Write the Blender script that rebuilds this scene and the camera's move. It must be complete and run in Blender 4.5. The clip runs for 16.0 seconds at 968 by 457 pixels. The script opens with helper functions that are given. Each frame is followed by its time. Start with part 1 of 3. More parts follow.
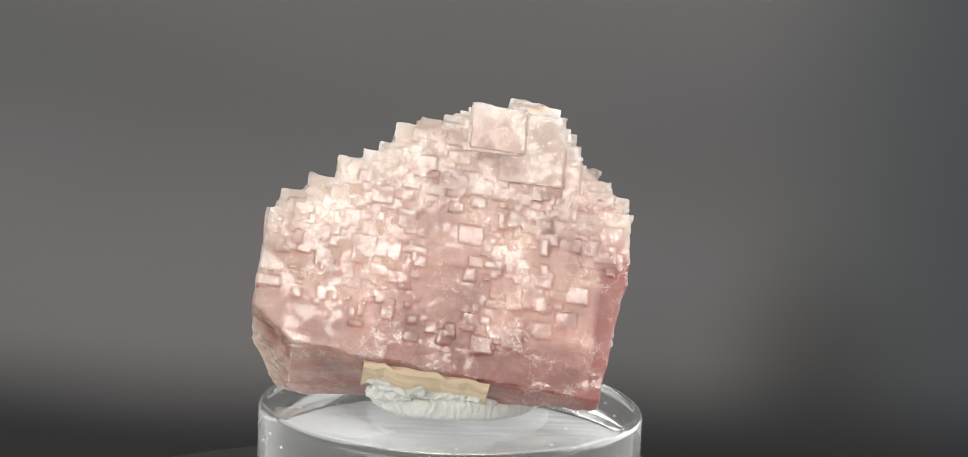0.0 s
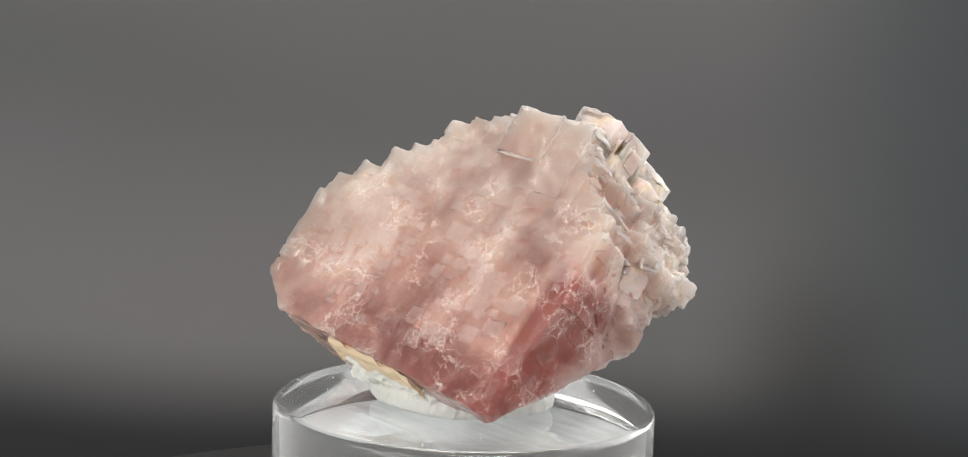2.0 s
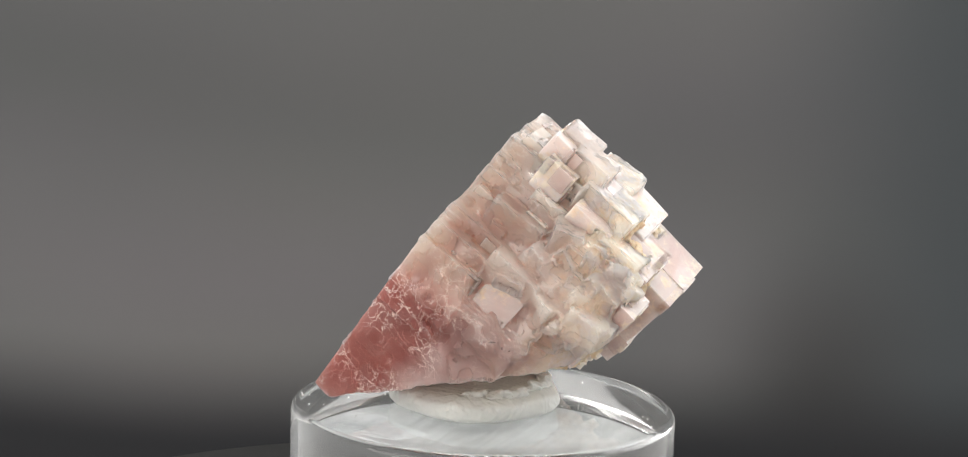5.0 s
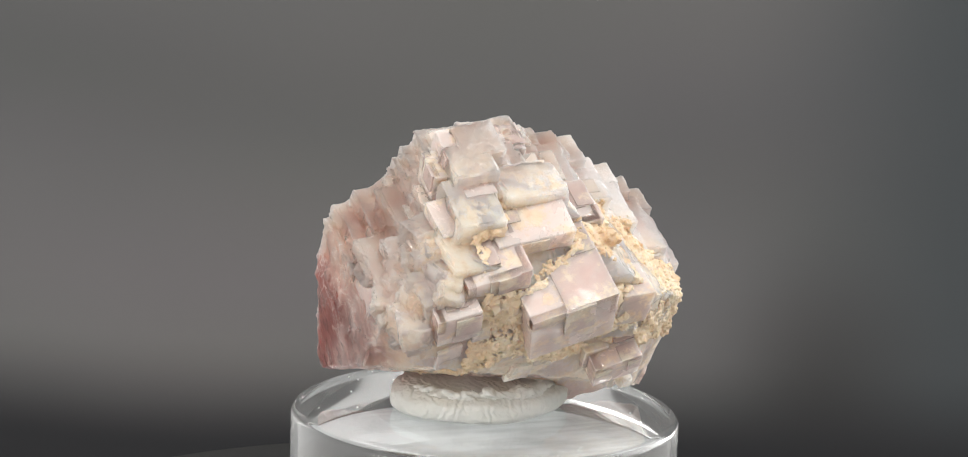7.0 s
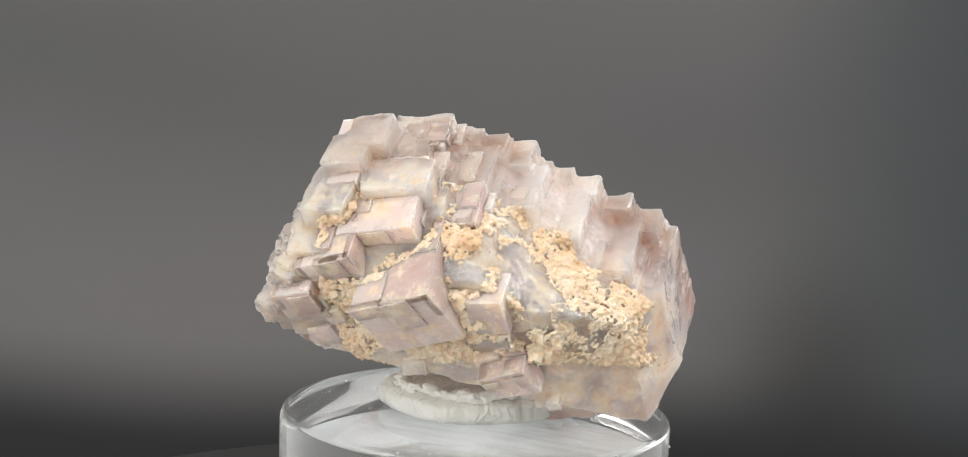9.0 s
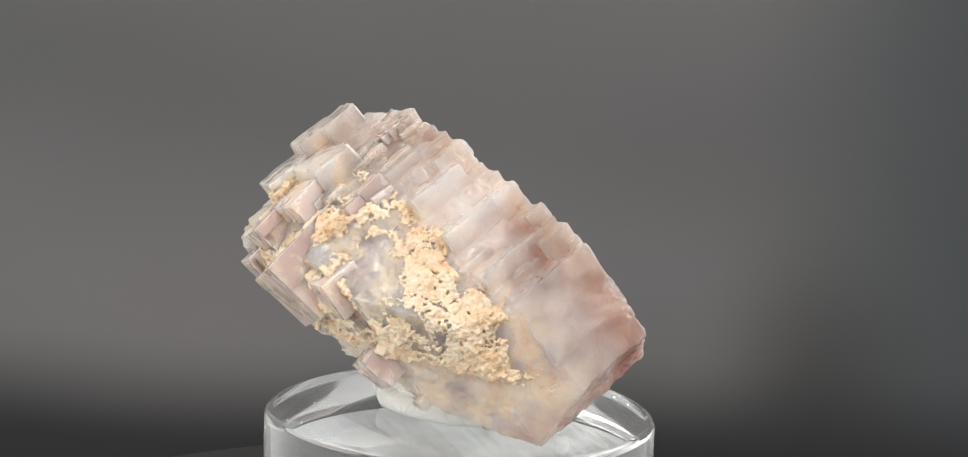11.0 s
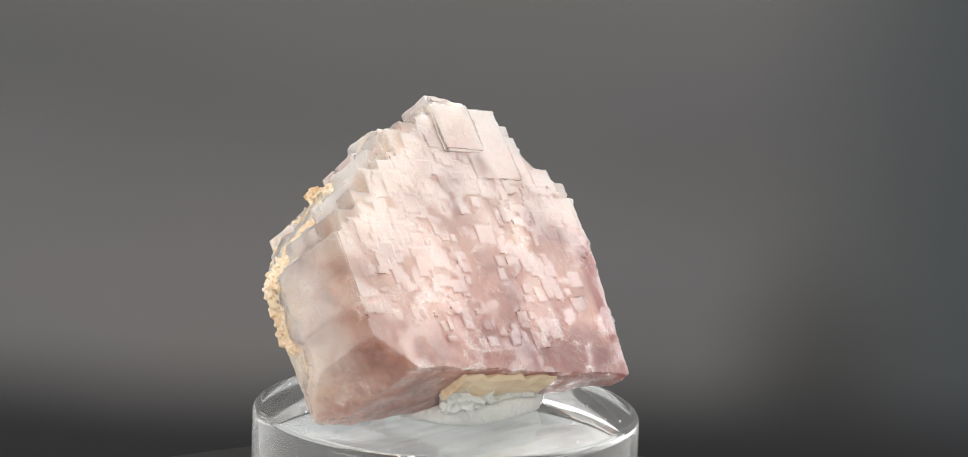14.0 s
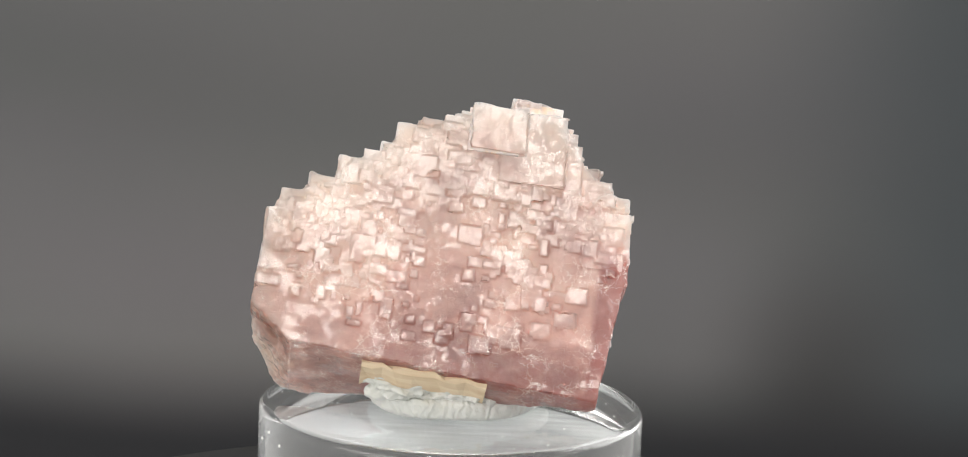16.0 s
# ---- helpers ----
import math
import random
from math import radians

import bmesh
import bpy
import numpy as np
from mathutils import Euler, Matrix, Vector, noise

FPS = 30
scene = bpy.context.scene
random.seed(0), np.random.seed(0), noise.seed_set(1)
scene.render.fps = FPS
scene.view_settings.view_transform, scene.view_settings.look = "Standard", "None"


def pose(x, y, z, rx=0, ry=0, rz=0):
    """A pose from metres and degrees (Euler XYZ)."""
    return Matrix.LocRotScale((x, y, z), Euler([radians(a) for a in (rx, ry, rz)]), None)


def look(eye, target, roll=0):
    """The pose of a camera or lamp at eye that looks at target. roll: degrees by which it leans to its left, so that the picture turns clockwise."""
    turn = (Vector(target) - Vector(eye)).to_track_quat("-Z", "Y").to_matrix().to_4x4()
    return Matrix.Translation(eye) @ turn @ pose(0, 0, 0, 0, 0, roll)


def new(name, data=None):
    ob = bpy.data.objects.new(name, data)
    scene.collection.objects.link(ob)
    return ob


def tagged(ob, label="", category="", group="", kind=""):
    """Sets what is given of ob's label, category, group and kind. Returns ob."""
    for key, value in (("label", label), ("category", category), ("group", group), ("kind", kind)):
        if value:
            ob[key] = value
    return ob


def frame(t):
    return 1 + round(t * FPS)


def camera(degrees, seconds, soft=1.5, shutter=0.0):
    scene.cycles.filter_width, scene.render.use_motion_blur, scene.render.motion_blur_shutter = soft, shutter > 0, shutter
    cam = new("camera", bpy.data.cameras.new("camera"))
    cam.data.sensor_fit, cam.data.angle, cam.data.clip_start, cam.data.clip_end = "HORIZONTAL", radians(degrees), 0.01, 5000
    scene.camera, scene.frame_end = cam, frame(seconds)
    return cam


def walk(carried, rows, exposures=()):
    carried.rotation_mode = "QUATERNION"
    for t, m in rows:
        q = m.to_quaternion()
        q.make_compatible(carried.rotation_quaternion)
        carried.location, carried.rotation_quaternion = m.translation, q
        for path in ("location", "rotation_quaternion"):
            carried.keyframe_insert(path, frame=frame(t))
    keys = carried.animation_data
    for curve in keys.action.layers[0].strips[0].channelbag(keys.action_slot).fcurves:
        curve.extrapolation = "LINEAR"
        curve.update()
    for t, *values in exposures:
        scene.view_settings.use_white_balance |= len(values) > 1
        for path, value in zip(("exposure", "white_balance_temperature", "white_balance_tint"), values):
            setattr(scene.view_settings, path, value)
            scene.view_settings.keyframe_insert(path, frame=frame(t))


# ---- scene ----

MM = 0.001
TOP = 0.027            # height of the acrylic block's upper face over the turntable
TURN = 360 / 15.94     # degrees a second, clockwise from above

# ---- camera ----
cam = camera(30.58, 16.0, soft=1.0)
EYE = Vector((0, -0.2235, TOP + 0.0594))
AIM = EYE + Vector((0.006202, 0.98731648, -0.15864331))
walk(cam, [(0, look(EYE, AIM, 2.27)), (16.0, look(EYE, AIM, 2.27))], exposures=[(0, 0.25), (16.0, 0.25)])

# ---- light ----
world = bpy.data.worlds.new("world")
scene.world = world
world.use_nodes = True
world.node_tree.nodes["Background"].inputs[0].default_value = (1.0, 0.975, 0.945, 1)
world.node_tree.nodes["Background"].inputs[1].default_value = 0.66


def lamp(name, eye, target, w, h, watts, color):
    data = bpy.data.lights.new(name, "AREA")
    data.shape, data.size, data.size_y, data.energy, data.color = "RECTANGLE", w, h, watts, color
    ob = new(name, data)
    ob.matrix_basis = look(eye, target)
    return ob


CENTRE = (0, 0.005, TOP + 0.018)
lamp("ceiling_lamp", (0.09, -0.42, 0.95), CENTRE, 0.54, 0.28, 4.3, (1.0, 0.955, 0.90))
lamp("window_light_side", (0.95, 0.60, 0.62), CENTRE, 1.30, 1.10, 11.0, (0.97, 0.98, 1.0))
lamp("window_light_rear", (-0.75, -0.70, 0.26), CENTRE, 0.80, 0.50, 3.5, (1.0, 0.97, 0.93))


# ---- materials ----
def nodes_of(name):
    m = bpy.data.materials.new(name)
    m.use_nodes = True
    nt = m.node_tree
    return m, nt, nt.nodes["Principled BSDF"]


def node(nt, kind, inputs=None, **props):
    n = nt.nodes.new(kind)
    for k, v in props.items():
        setattr(n, k, v)
    for k, v in (inputs or {}).items():
        if hasattr(v, "is_output"):
            nt.links.new(v, n.inputs[k])
        else:
            n.inputs[k].default_value = v
    return n


def ramp(nt, fac, stops):
    n = node(nt, "ShaderNodeValToRGB", {0: fac})
    el = n.color_ramp.elements
    while len(el) < len(stops):
        el.new(0.5)
    for e, (pos, col) in zip(el, stops):
        e.position = pos
        e.color = (*col, 1) if len(col) == 3 else col
    return n.outputs[0]


def grey(v):
    return (v, v, v)


def mixed(nt, fac, a, b, mode="MIX"):
    n = node(nt, "ShaderNodeMix", {0: fac, 6: a, 7: b}, data_type="RGBA", blend_type=mode)
    return n.outputs[2]


def fluorite(name, deep, mid, pale, glint_tint=0.5, rough=0.16, cracks=0.6, clear=0.0, spots=0.0, bump=0.35, scatter=0.0022, zones=False):
    """Milky translucent fluorite: colour zones, angular growth patches tinted pale for their glint, healed cracks."""
    m, nt, p = nodes_of(name)
    co = node(nt, "ShaderNodeTexCoord").outputs["Object"]
    sep = node(nt, "ShaderNodeSeparateXYZ", {0: co})
    n1 = node(nt, "ShaderNodeTexNoise", {"Vector": co, "Scale": 95.0, "Detail": 6.0, "Roughness": 0.62, "Distortion": 0.4}).outputs[0]
    n2 = node(nt, "ShaderNodeTexNoise", {"Vector": co, "Scale": 480.0, "Detail": 5.0, "Roughness": 0.65}).outputs[0]
    up = node(nt, "ShaderNodeMapRange", {0: sep.outputs[2], 1: -0.004, 2: 0.040, 3: 0.05, 4: 0.95}).outputs[0]
    side = node(nt, "ShaderNodeMapRange", {0: sep.outputs[0], 1: -0.029, 2: -0.012, 3: 0.38, 4: 0.0}).outputs[0]
    z = node(nt, "ShaderNodeMath", {0: n1, 1: 1.3, 2: up}, operation="MULTIPLY_ADD").outputs[0]
    z = node(nt, "ShaderNodeMath", {0: z, 1: side}, operation="ADD").outputs[0]
    z = node(nt, "ShaderNodeMath", {0: n2, 1: 0.5, 2: z}, operation="MULTIPLY_ADD").outputs[0]
    end = 0.86
    if zones:
        foot = node(nt, "ShaderNodeMapRange", {0: sep.outputs[2], 1: 0.012, 2: 0.021, 3: 1.0, 4: 0.0}, interpolation_type="SMOOTHSTEP").outputs[0]
        end = node(nt, "ShaderNodeMapRange", {0: sep.outputs[0], 1: 0.0132, 2: 0.0152, 3: 0.0, 4: 0.9}).outputs[0]
        end = node(nt, "ShaderNodeMath", {0: end, 1: foot, 2: 0.86}, operation="MULTIPLY_ADD").outputs[0]
    z = node(nt, "ShaderNodeMath", {0: z, 1: end}, operation="SUBTRACT").outputs[0]
    col = ramp(nt, z, [(-0.0, deep), (0.40, mid), (0.85, pale)])
    # angular growth patches, aligned with the cube faces
    wn = node(nt, "ShaderNodeTexNoise", {"Vector": co, "Scale": 700.0, "Detail": 2.0}).outputs[1]
    warp = node(nt, "ShaderNodeMix", {0: 0.0012, 4: co, 5: wn}, data_type="VECTOR").outputs[1]
    v1 = node(nt, "ShaderNodeTexVoronoi", {"Vector": warp, "Scale": 330.0}, distance="CHEBYCHEV")
    v2 = node(nt, "ShaderNodeTexVoronoi", {"Vector": warp, "Scale": 900.0}, distance="CHEBYCHEV")
    cell = node(nt, "ShaderNodeSeparateColor", {0: v1.outputs["Color"]}).outputs[0]
    cell2 = node(nt, "ShaderNodeSeparateColor", {0: v2.outputs["Color"]}).outputs[1]
    both = node(nt, "ShaderNodeMath", {0: cell2, 1: 0.5, 2: cell}, operation="MULTIPLY_ADD").outputs[0]
    gate = node(nt, "ShaderNodeMath", {0: both, 1: n1}, operation="MULTIPLY").outputs[0]
    patch = ramp(nt, gate, [(0.46, grey(0)), (0.62, grey(1))])
    # a little of the patches' reflected white is mixed into the colour
    fr = node(nt, "ShaderNodeMath", {0: patch, 1: glint_tint}, operation="MULTIPLY").outputs[0]
    col = mixed(nt, fr, col, (0.78, 0.66, 0.64, 1))
    # healed cracks, thin and pale, in two sizes
    cn = node(nt, "ShaderNodeTexNoise", {"Vector": co, "Scale": 330.0, "Detail": 5.0, "Roughness": 0.7}).outputs[1]
    cw = node(nt, "ShaderNodeMix", {0: 0.004, 4: co, 5: cn}, data_type="VECTOR").outputs[1]
    e1 = node(nt, "ShaderNodeTexVoronoi", {"Vector": cw, "Scale": 210.0}, feature="DISTANCE_TO_EDGE").outputs["Distance"]
    e2 = node(nt, "ShaderNodeTexVoronoi", {"Vector": cw, "Scale": 620.0}, feature="DISTANCE_TO_EDGE").outputs["Distance"]
    l1 = ramp(nt, e1, [(0.0, grey(1)), (0.014, grey(0))])
    l2 = ramp(nt, e2, [(0.0, grey(0.9)), (0.032, grey(0))])
    where = node(nt, "ShaderNodeTexNoise", {"Vector": co, "Scale": 190.0, "Detail": 3.0}).outputs[0]
    few = ramp(nt, where, [(0.47, grey(0)), (0.58, grey(1))])
    c1 = node(nt, "ShaderNodeMath", {0: l1, 1: few}, operation="MULTIPLY").outputs[0]
    c2 = node(nt, "ShaderNodeMath", {0: l2, 1: few}, operation="MULTIPLY").outputs[0]
    cr = node(nt, "ShaderNodeMath", {0: c1, 1: c2}, operation="MAXIMUM").outputs[0]
    cr = node(nt, "ShaderNodeMath", {0: cr, 1: cracks}, operation="MULTIPLY").outputs[0]
    col = mixed(nt, cr, col, (0.92, 0.83, 0.77, 1))
    rear = None
    if zones:
        yn = node(nt, "ShaderNodeMath", {0: n1, 1: 0.010, 2: sep.outputs[1]}, operation="MULTIPLY_ADD").outputs[0]
        back = node(nt, "ShaderNodeMapRange", {0: sep.outputs[0], 1: 0.010, 2: 0.0145, 3: 0.0, 4: 0.006}).outputs[0]
        yn = node(nt, "ShaderNodeMath", {0: yn, 1: back}, operation="SUBTRACT").outputs[0]
        rear = node(nt, "ShaderNodeMapRange", {0: yn, 1: -0.003, 2: 0.003}).outputs[0]
        low = node(nt, "ShaderNodeMapRange", {0: sep.outputs[2], 1: 0.000, 2: 0.006}).outputs[0]
        rear = node(nt, "ShaderNodeMath", {0: rear, 1: low}, operation="MULTIPLY").outputs[0]
        gone = node(nt, "ShaderNodeMapRange", {0: sep.outputs[0], 1: 0.0125, 2: 0.0155, 3: 1.0, 4: 0.6}).outputs[0]
        rear = node(nt, "ShaderNodeMath", {0: rear, 1: gone}, operation="MULTIPLY").outputs[0]
        wide = node(nt, "ShaderNodeMapRange", {0: yn, 1: -0.0090, 2: -0.0055}).outputs[0]
        slope = node(nt, "ShaderNodeMapRange", {0: sep.outputs[0], 1: -0.012, 2: -0.004, 3: 1.0, 4: 0.4}).outputs[0]
        wide = node(nt, "ShaderNodeMath", {0: wide, 1: slope}, operation="MULTIPLY").outputs[0]
        wide = node(nt, "ShaderNodeMath", {0: wide, 1: low}, operation="MULTIPLY").outputs[0]
        wide = node(nt, "ShaderNodeMath", {0: wide, 1: rear}, operation="MAXIMUM").outputs[0]
        col = mixed(nt, wide, col, ramp(nt, n1, [(0.35, (0.84, 0.71, 0.67)), (0.65, (0.89, 0.805, 0.77))]))
        proud = node(nt, "ShaderNodeMapRange", {0: sep.outputs[1], 1: -0.01563, 2: -0.01566}).outputs[0]
        pf = node(nt, "ShaderNodeMath", {0: n1, 1: proud}, operation="MULTIPLY").outputs[0]
        pf = ramp(nt, pf, [(0.30, grey(0)), (0.50, grey(1.0))])
        # whitish glint of the raised plates, painted faintly into the colour
        plate_glint = node(nt, "ShaderNodeMath", {0: pf, 1: 0.18}, operation="MULTIPLY").outputs[0]
        col = mixed(nt, plate_glint, col, (0.86, 0.775, 0.755, 1))
    if spots:
        sn = node(nt, "ShaderNodeTexNoise", {"Vector": co, "Scale": 230.0, "Detail": 7.0, "Roughness": 0.72}).outputs[0]
        sp = ramp(nt, sn, [(0.43, grey(0)), (0.52, grey(spots))] if zones else [(0.50, grey(0)), (0.58, grey(spots))])
        tan = ramp(nt, n2, [(0.30, (0.62, 0.38, 0.19)), (0.45, (0.80, 0.61, 0.40)), (0.62, (0.85, 0.73, 0.57))])
        if rear is not None:
            sp = node(nt, "ShaderNodeMath", {0: sp, 1: rear}, operation="MULTIPLY").outputs[0]
        col = mixed(nt, sp, col, tan)
        cr = node(nt, "ShaderNodeMath", {0: cr, 1: sp}, operation="MAXIMUM").outputs[0]
    nt.links.new(col, p.inputs["Base Color"])
    # etched and glossy growth patches
    gloss = ramp(nt, both, [(0.50, grey(0.04)), (0.85, grey(0.25)), (1.15, grey(0.9))])
    if zones:
        gloss = node(nt, "ShaderNodeMath", {0: gloss, 1: pf}, operation="MAXIMUM").outputs[0]
    nt.links.new(gloss, p.inputs["Coat Weight"])
    p.inputs["Specular IOR Level"].default_value = 0.25
    p.inputs["Coat IOR"].default_value = 1.5
    # each growth facet leans a little its own way
    v3 = node(nt, "ShaderNodeTexVoronoi", {"Vector": warp, "Scale": 2300.0}, distance="CHEBYCHEV")
    lean = node(nt, "ShaderNodeVectorMath", {0: v2.outputs["Color"], 1: v1.outputs["Color"]}, operation="ADD").outputs[0]
    lean = node(nt, "ShaderNodeVectorMath", {0: lean, 1: v3.outputs["Color"]}, operation="ADD").outputs[0]
    lean = node(nt, "ShaderNodeVectorMath", {0: lean, 1: (-1.5, -1.5, -1.5)}, operation="ADD").outputs[0]
    facet = node(nt, "ShaderNodeVectorMath", {0: lean, 1: (0.15, 0.15, 0.15), 2: node(nt, "ShaderNodeNewGeometry").outputs["Normal"]}, operation="MULTIPLY_ADD").outputs[0]
    nt.links.new(node(nt, "ShaderNodeVectorMath", {0: facet}, operation="NORMALIZE").outputs[0], p.inputs["Coat Normal"])
    cr_rough = node(nt, "ShaderNodeMapRange", {0: n2, 1: 0.35, 2: 0.65, 3: 0.04, 4: 0.11}).outputs[0]
    nt.links.new(cr_rough, p.inputs["Coat Roughness"])
    r = node(nt, "ShaderNodeMapRange", {0: n1, 1: 0.3, 2: 0.7, 3: rough * 0.9, 4: rough * 1.15}).outputs[0]
    nt.links.new(r, p.inputs["Roughness"])
    p.inputs["IOR"].default_value = 1.434
    milk = node(nt, "ShaderNodeMapRange", {0: n1, 1: 0.35, 2: 0.65, 3: clear * 1.25, 4: clear * 0.6}).outputs[0]
    solidity = node(nt, "ShaderNodeMath", {0: 1.0, 1: cr}, operation="SUBTRACT", use_clamp=True).outputs[0]
    nt.links.new(node(nt, "ShaderNodeMath", {0: milk, 1: solidity}, operation="MULTIPLY", use_clamp=True).outputs[0], p.inputs["Transmission Weight"])
    p.inputs["Subsurface Weight"].default_value = 1.0
    p.inputs["Subsurface Radius"].default_value = (1.0, 0.90, 0.86)
    p.inputs["Subsurface Scale"].default_value = scatter
    h = node(nt, "ShaderNodeMath", {0: cell2, 1: 0.5, 2: cell}, operation="MULTIPLY_ADD").outputs[0]
    h = node(nt, "ShaderNodeMath", {0: n2, 1: 0.7, 2: h}, operation="MULTIPLY_ADD").outputs[0]
    h = node(nt, "ShaderNodeMath", {0: cr, 1: 0.8, 2: h}, operation="MULTIPLY_ADD").outputs[0]
    b = node(nt, "ShaderNodeBump", {"Strength": bump, "Distance": 0.00022, "Height": h})
    nt.links.new(b.outputs[0], p.inputs["Normal"])
    return m


BODY = fluorite("pink_fluorite", (0.36, 0.115, 0.10), (0.67, 0.395, 0.335), (0.765, 0.585, 0.485), glint_tint=0.04, rough=0.30, clear=0.58, spots=0.7, scatter=0.009, zones=True, cracks=0.95, bump=0.45)
PEACH = fluorite("peach_fluorite", (0.70, 0.48, 0.40), (0.78, 0.60, 0.51), (0.83, 0.70, 0.61), glint_tint=0.05, rough=0.26, clear=0.5, scatter=0.003, cracks=0.4, bump=0.25)
LILAC = fluorite("lilac_fluorite", (0.70, 0.50, 0.455), (0.77, 0.60, 0.56), (0.82, 0.69, 0.65), glint_tint=0.05, rough=0.26, cracks=0.4, spots=0.65, bump=0.25, clear=0.25, scatter=0.0025)


def crust_material():
    m, nt, p = nodes_of("limonite_crust")
    co = node(nt, "ShaderNodeTexCoord").outputs["Object"]
    n1 = node(nt, "ShaderNodeTexNoise", {"Vector": co, "Scale": 160.0, "Detail": 6.0, "Roughness": 0.7}).outputs[0]
    n2 = node(nt, "ShaderNodeTexNoise", {"Vector": co, "Scale": 1500.0, "Detail": 3.0}).outputs[0]
    rnd = node(nt, "ShaderNodeTexNoise", {"Vector": co, "Scale": 900.0, "Detail": 4.0}).outputs[0]
    f = node(nt, "ShaderNodeMath", {0: rnd, 1: 0.35, 2: n1}, operation="MULTIPLY_ADD").outputs[0]
    col = ramp(nt, f, [(0.42, (0.40, 0.21, 0.10)), (0.54, (0.66, 0.48, 0.31)), (0.70, (0.75, 0.61, 0.45)), (0.92, (0.82, 0.74, 0.62))])
    nt.links.new(col, p.inputs["Base Color"])
    p.inputs["Roughness"].default_value = 0.75
    p.inputs["Subsurface Weight"].default_value = 0.3
    p.inputs["Subsurface Radius"].default_value = (1.0, 0.7, 0.4)
    p.inputs["Subsurface Scale"].default_value = 0.001
    b = node(nt, "ShaderNodeBump", {"Strength": 0.5, "Distance": 0.0002, "Height": n2})
    nt.links.new(b.outputs[0], p.inputs["Normal"])
    return m


def putty_material():
    m, nt, p = nodes_of("pale_putty")
    co = node(nt, "ShaderNodeTexCoord").outputs["Object"]
    n1 = node(nt, "ShaderNodeTexNoise", {"Vector": co, "Scale": 140.0, "Detail": 5.0}).outputs[0]
    w = node(nt, "ShaderNodeTexWave", {"Vector": co, "Scale": 260.0, "Distortion": 14.0, "Detail": 3.0, "Detail Scale": 1.2}).outputs[1]
    col = ramp(nt, n1, [(0.3, (0.70, 0.715, 0.675)), (0.7, (0.82, 0.825, 0.79))])
    nt.links.new(col, p.inputs["Base Color"])
    p.inputs["Roughness"].default_value = 0.5
    p.inputs["Subsurface Weight"].default_value = 0.4
    p.inputs["Subsurface Radius"].default_value = (1.0, 1.0, 0.95)
    p.inputs["Subsurface Scale"].default_value = 0.0012
    h = node(nt, "ShaderNodeMath", {0: n1, 1: 2.5, 2: w}, operation="MULTIPLY_ADD").outputs[0]
    b = node(nt, "ShaderNodeBump", {"Strength": 0.45, "Distance": 0.00025, "Height": h})
    nt.links.new(b.outputs[0], p.inputs["Normal"])
    return m


def wood_material():
    m, nt, p = nodes_of("pale_wood")
    co = node(nt, "ShaderNodeTexCoord").outputs["Object"]
    st = node(nt, "ShaderNodeMapping", {0: co, 3: (60.0, 900.0, 900.0)}).outputs[0]
    n1 = node(nt, "ShaderNodeTexNoise", {"Vector": st, "Scale": 1.0, "Detail": 4.0}).outputs[0]
    nt.links.new(ramp(nt, n1, [(0.3, (0.66, 0.48, 0.29)), (0.7, (0.82, 0.68, 0.49))]), p.inputs["Base Color"])
    p.inputs["Roughness"].default_value = 0.6
    b = node(nt, "ShaderNodeBump", {"Strength": 0.3, "Distance": 0.0001, "Height": n1})
    nt.links.new(b.outputs[0], p.inputs["Normal"])
    return m


def acrylic_material():
    m, nt, p = nodes_of("clear_acrylic")
    co = node(nt, "ShaderNodeTexCoord").outputs["Object"]
    p.inputs["Base Color"].default_value = (0.97, 0.985, 0.98, 1)
    p.inputs["Transmission Weight"].default_value = 0.96
    p.inputs["IOR"].default_value = 1.49
    n1 = node(nt, "ShaderNodeTexNoise", {"Vector": co, "Scale": 120.0, "Detail": 3.0}).outputs[0]
    nt.links.new(ramp(nt, n1, [(0.4, grey(0.02)), (0.75, grey(0.10))]), p.inputs["Roughness"])
    return m


def black_material():
    m, nt, p = nodes_of("black_plastic")
    co = node(nt, "ShaderNodeTexCoord").outputs["Object"]
    n1 = node(nt, "ShaderNodeTexNoise", {"Vector": co, "Scale": 300.0, "Detail": 4.0}).outputs[0]
    nt.links.new(ramp(nt, n1, [(0.3, grey(0.006)), (0.8, grey(0.012))]), p.inputs["Base Color"])
    p.inputs["Roughness"].default_value = 0.55
    return m


def desk_material():
    m, nt, p = nodes_of("pale_desk")
    co = node(nt, "ShaderNodeTexCoord").outputs["Object"]
    st = node(nt, "ShaderNodeMapping", {0: co, 3: (2.0, 30.0, 30.0)}).outputs[0]
    n1 = node(nt, "ShaderNodeTexNoise", {"Vector": st, "Scale": 2.0, "Detail": 5.0}).outputs[0]
    nt.links.new(ramp(nt, n1, [(0.3, (0.52, 0.50, 0.47)), (0.7, (0.62, 0.60, 0.57))]), p.inputs["Base Color"])
    p.inputs["Roughness"].default_value = 0.45
    return m


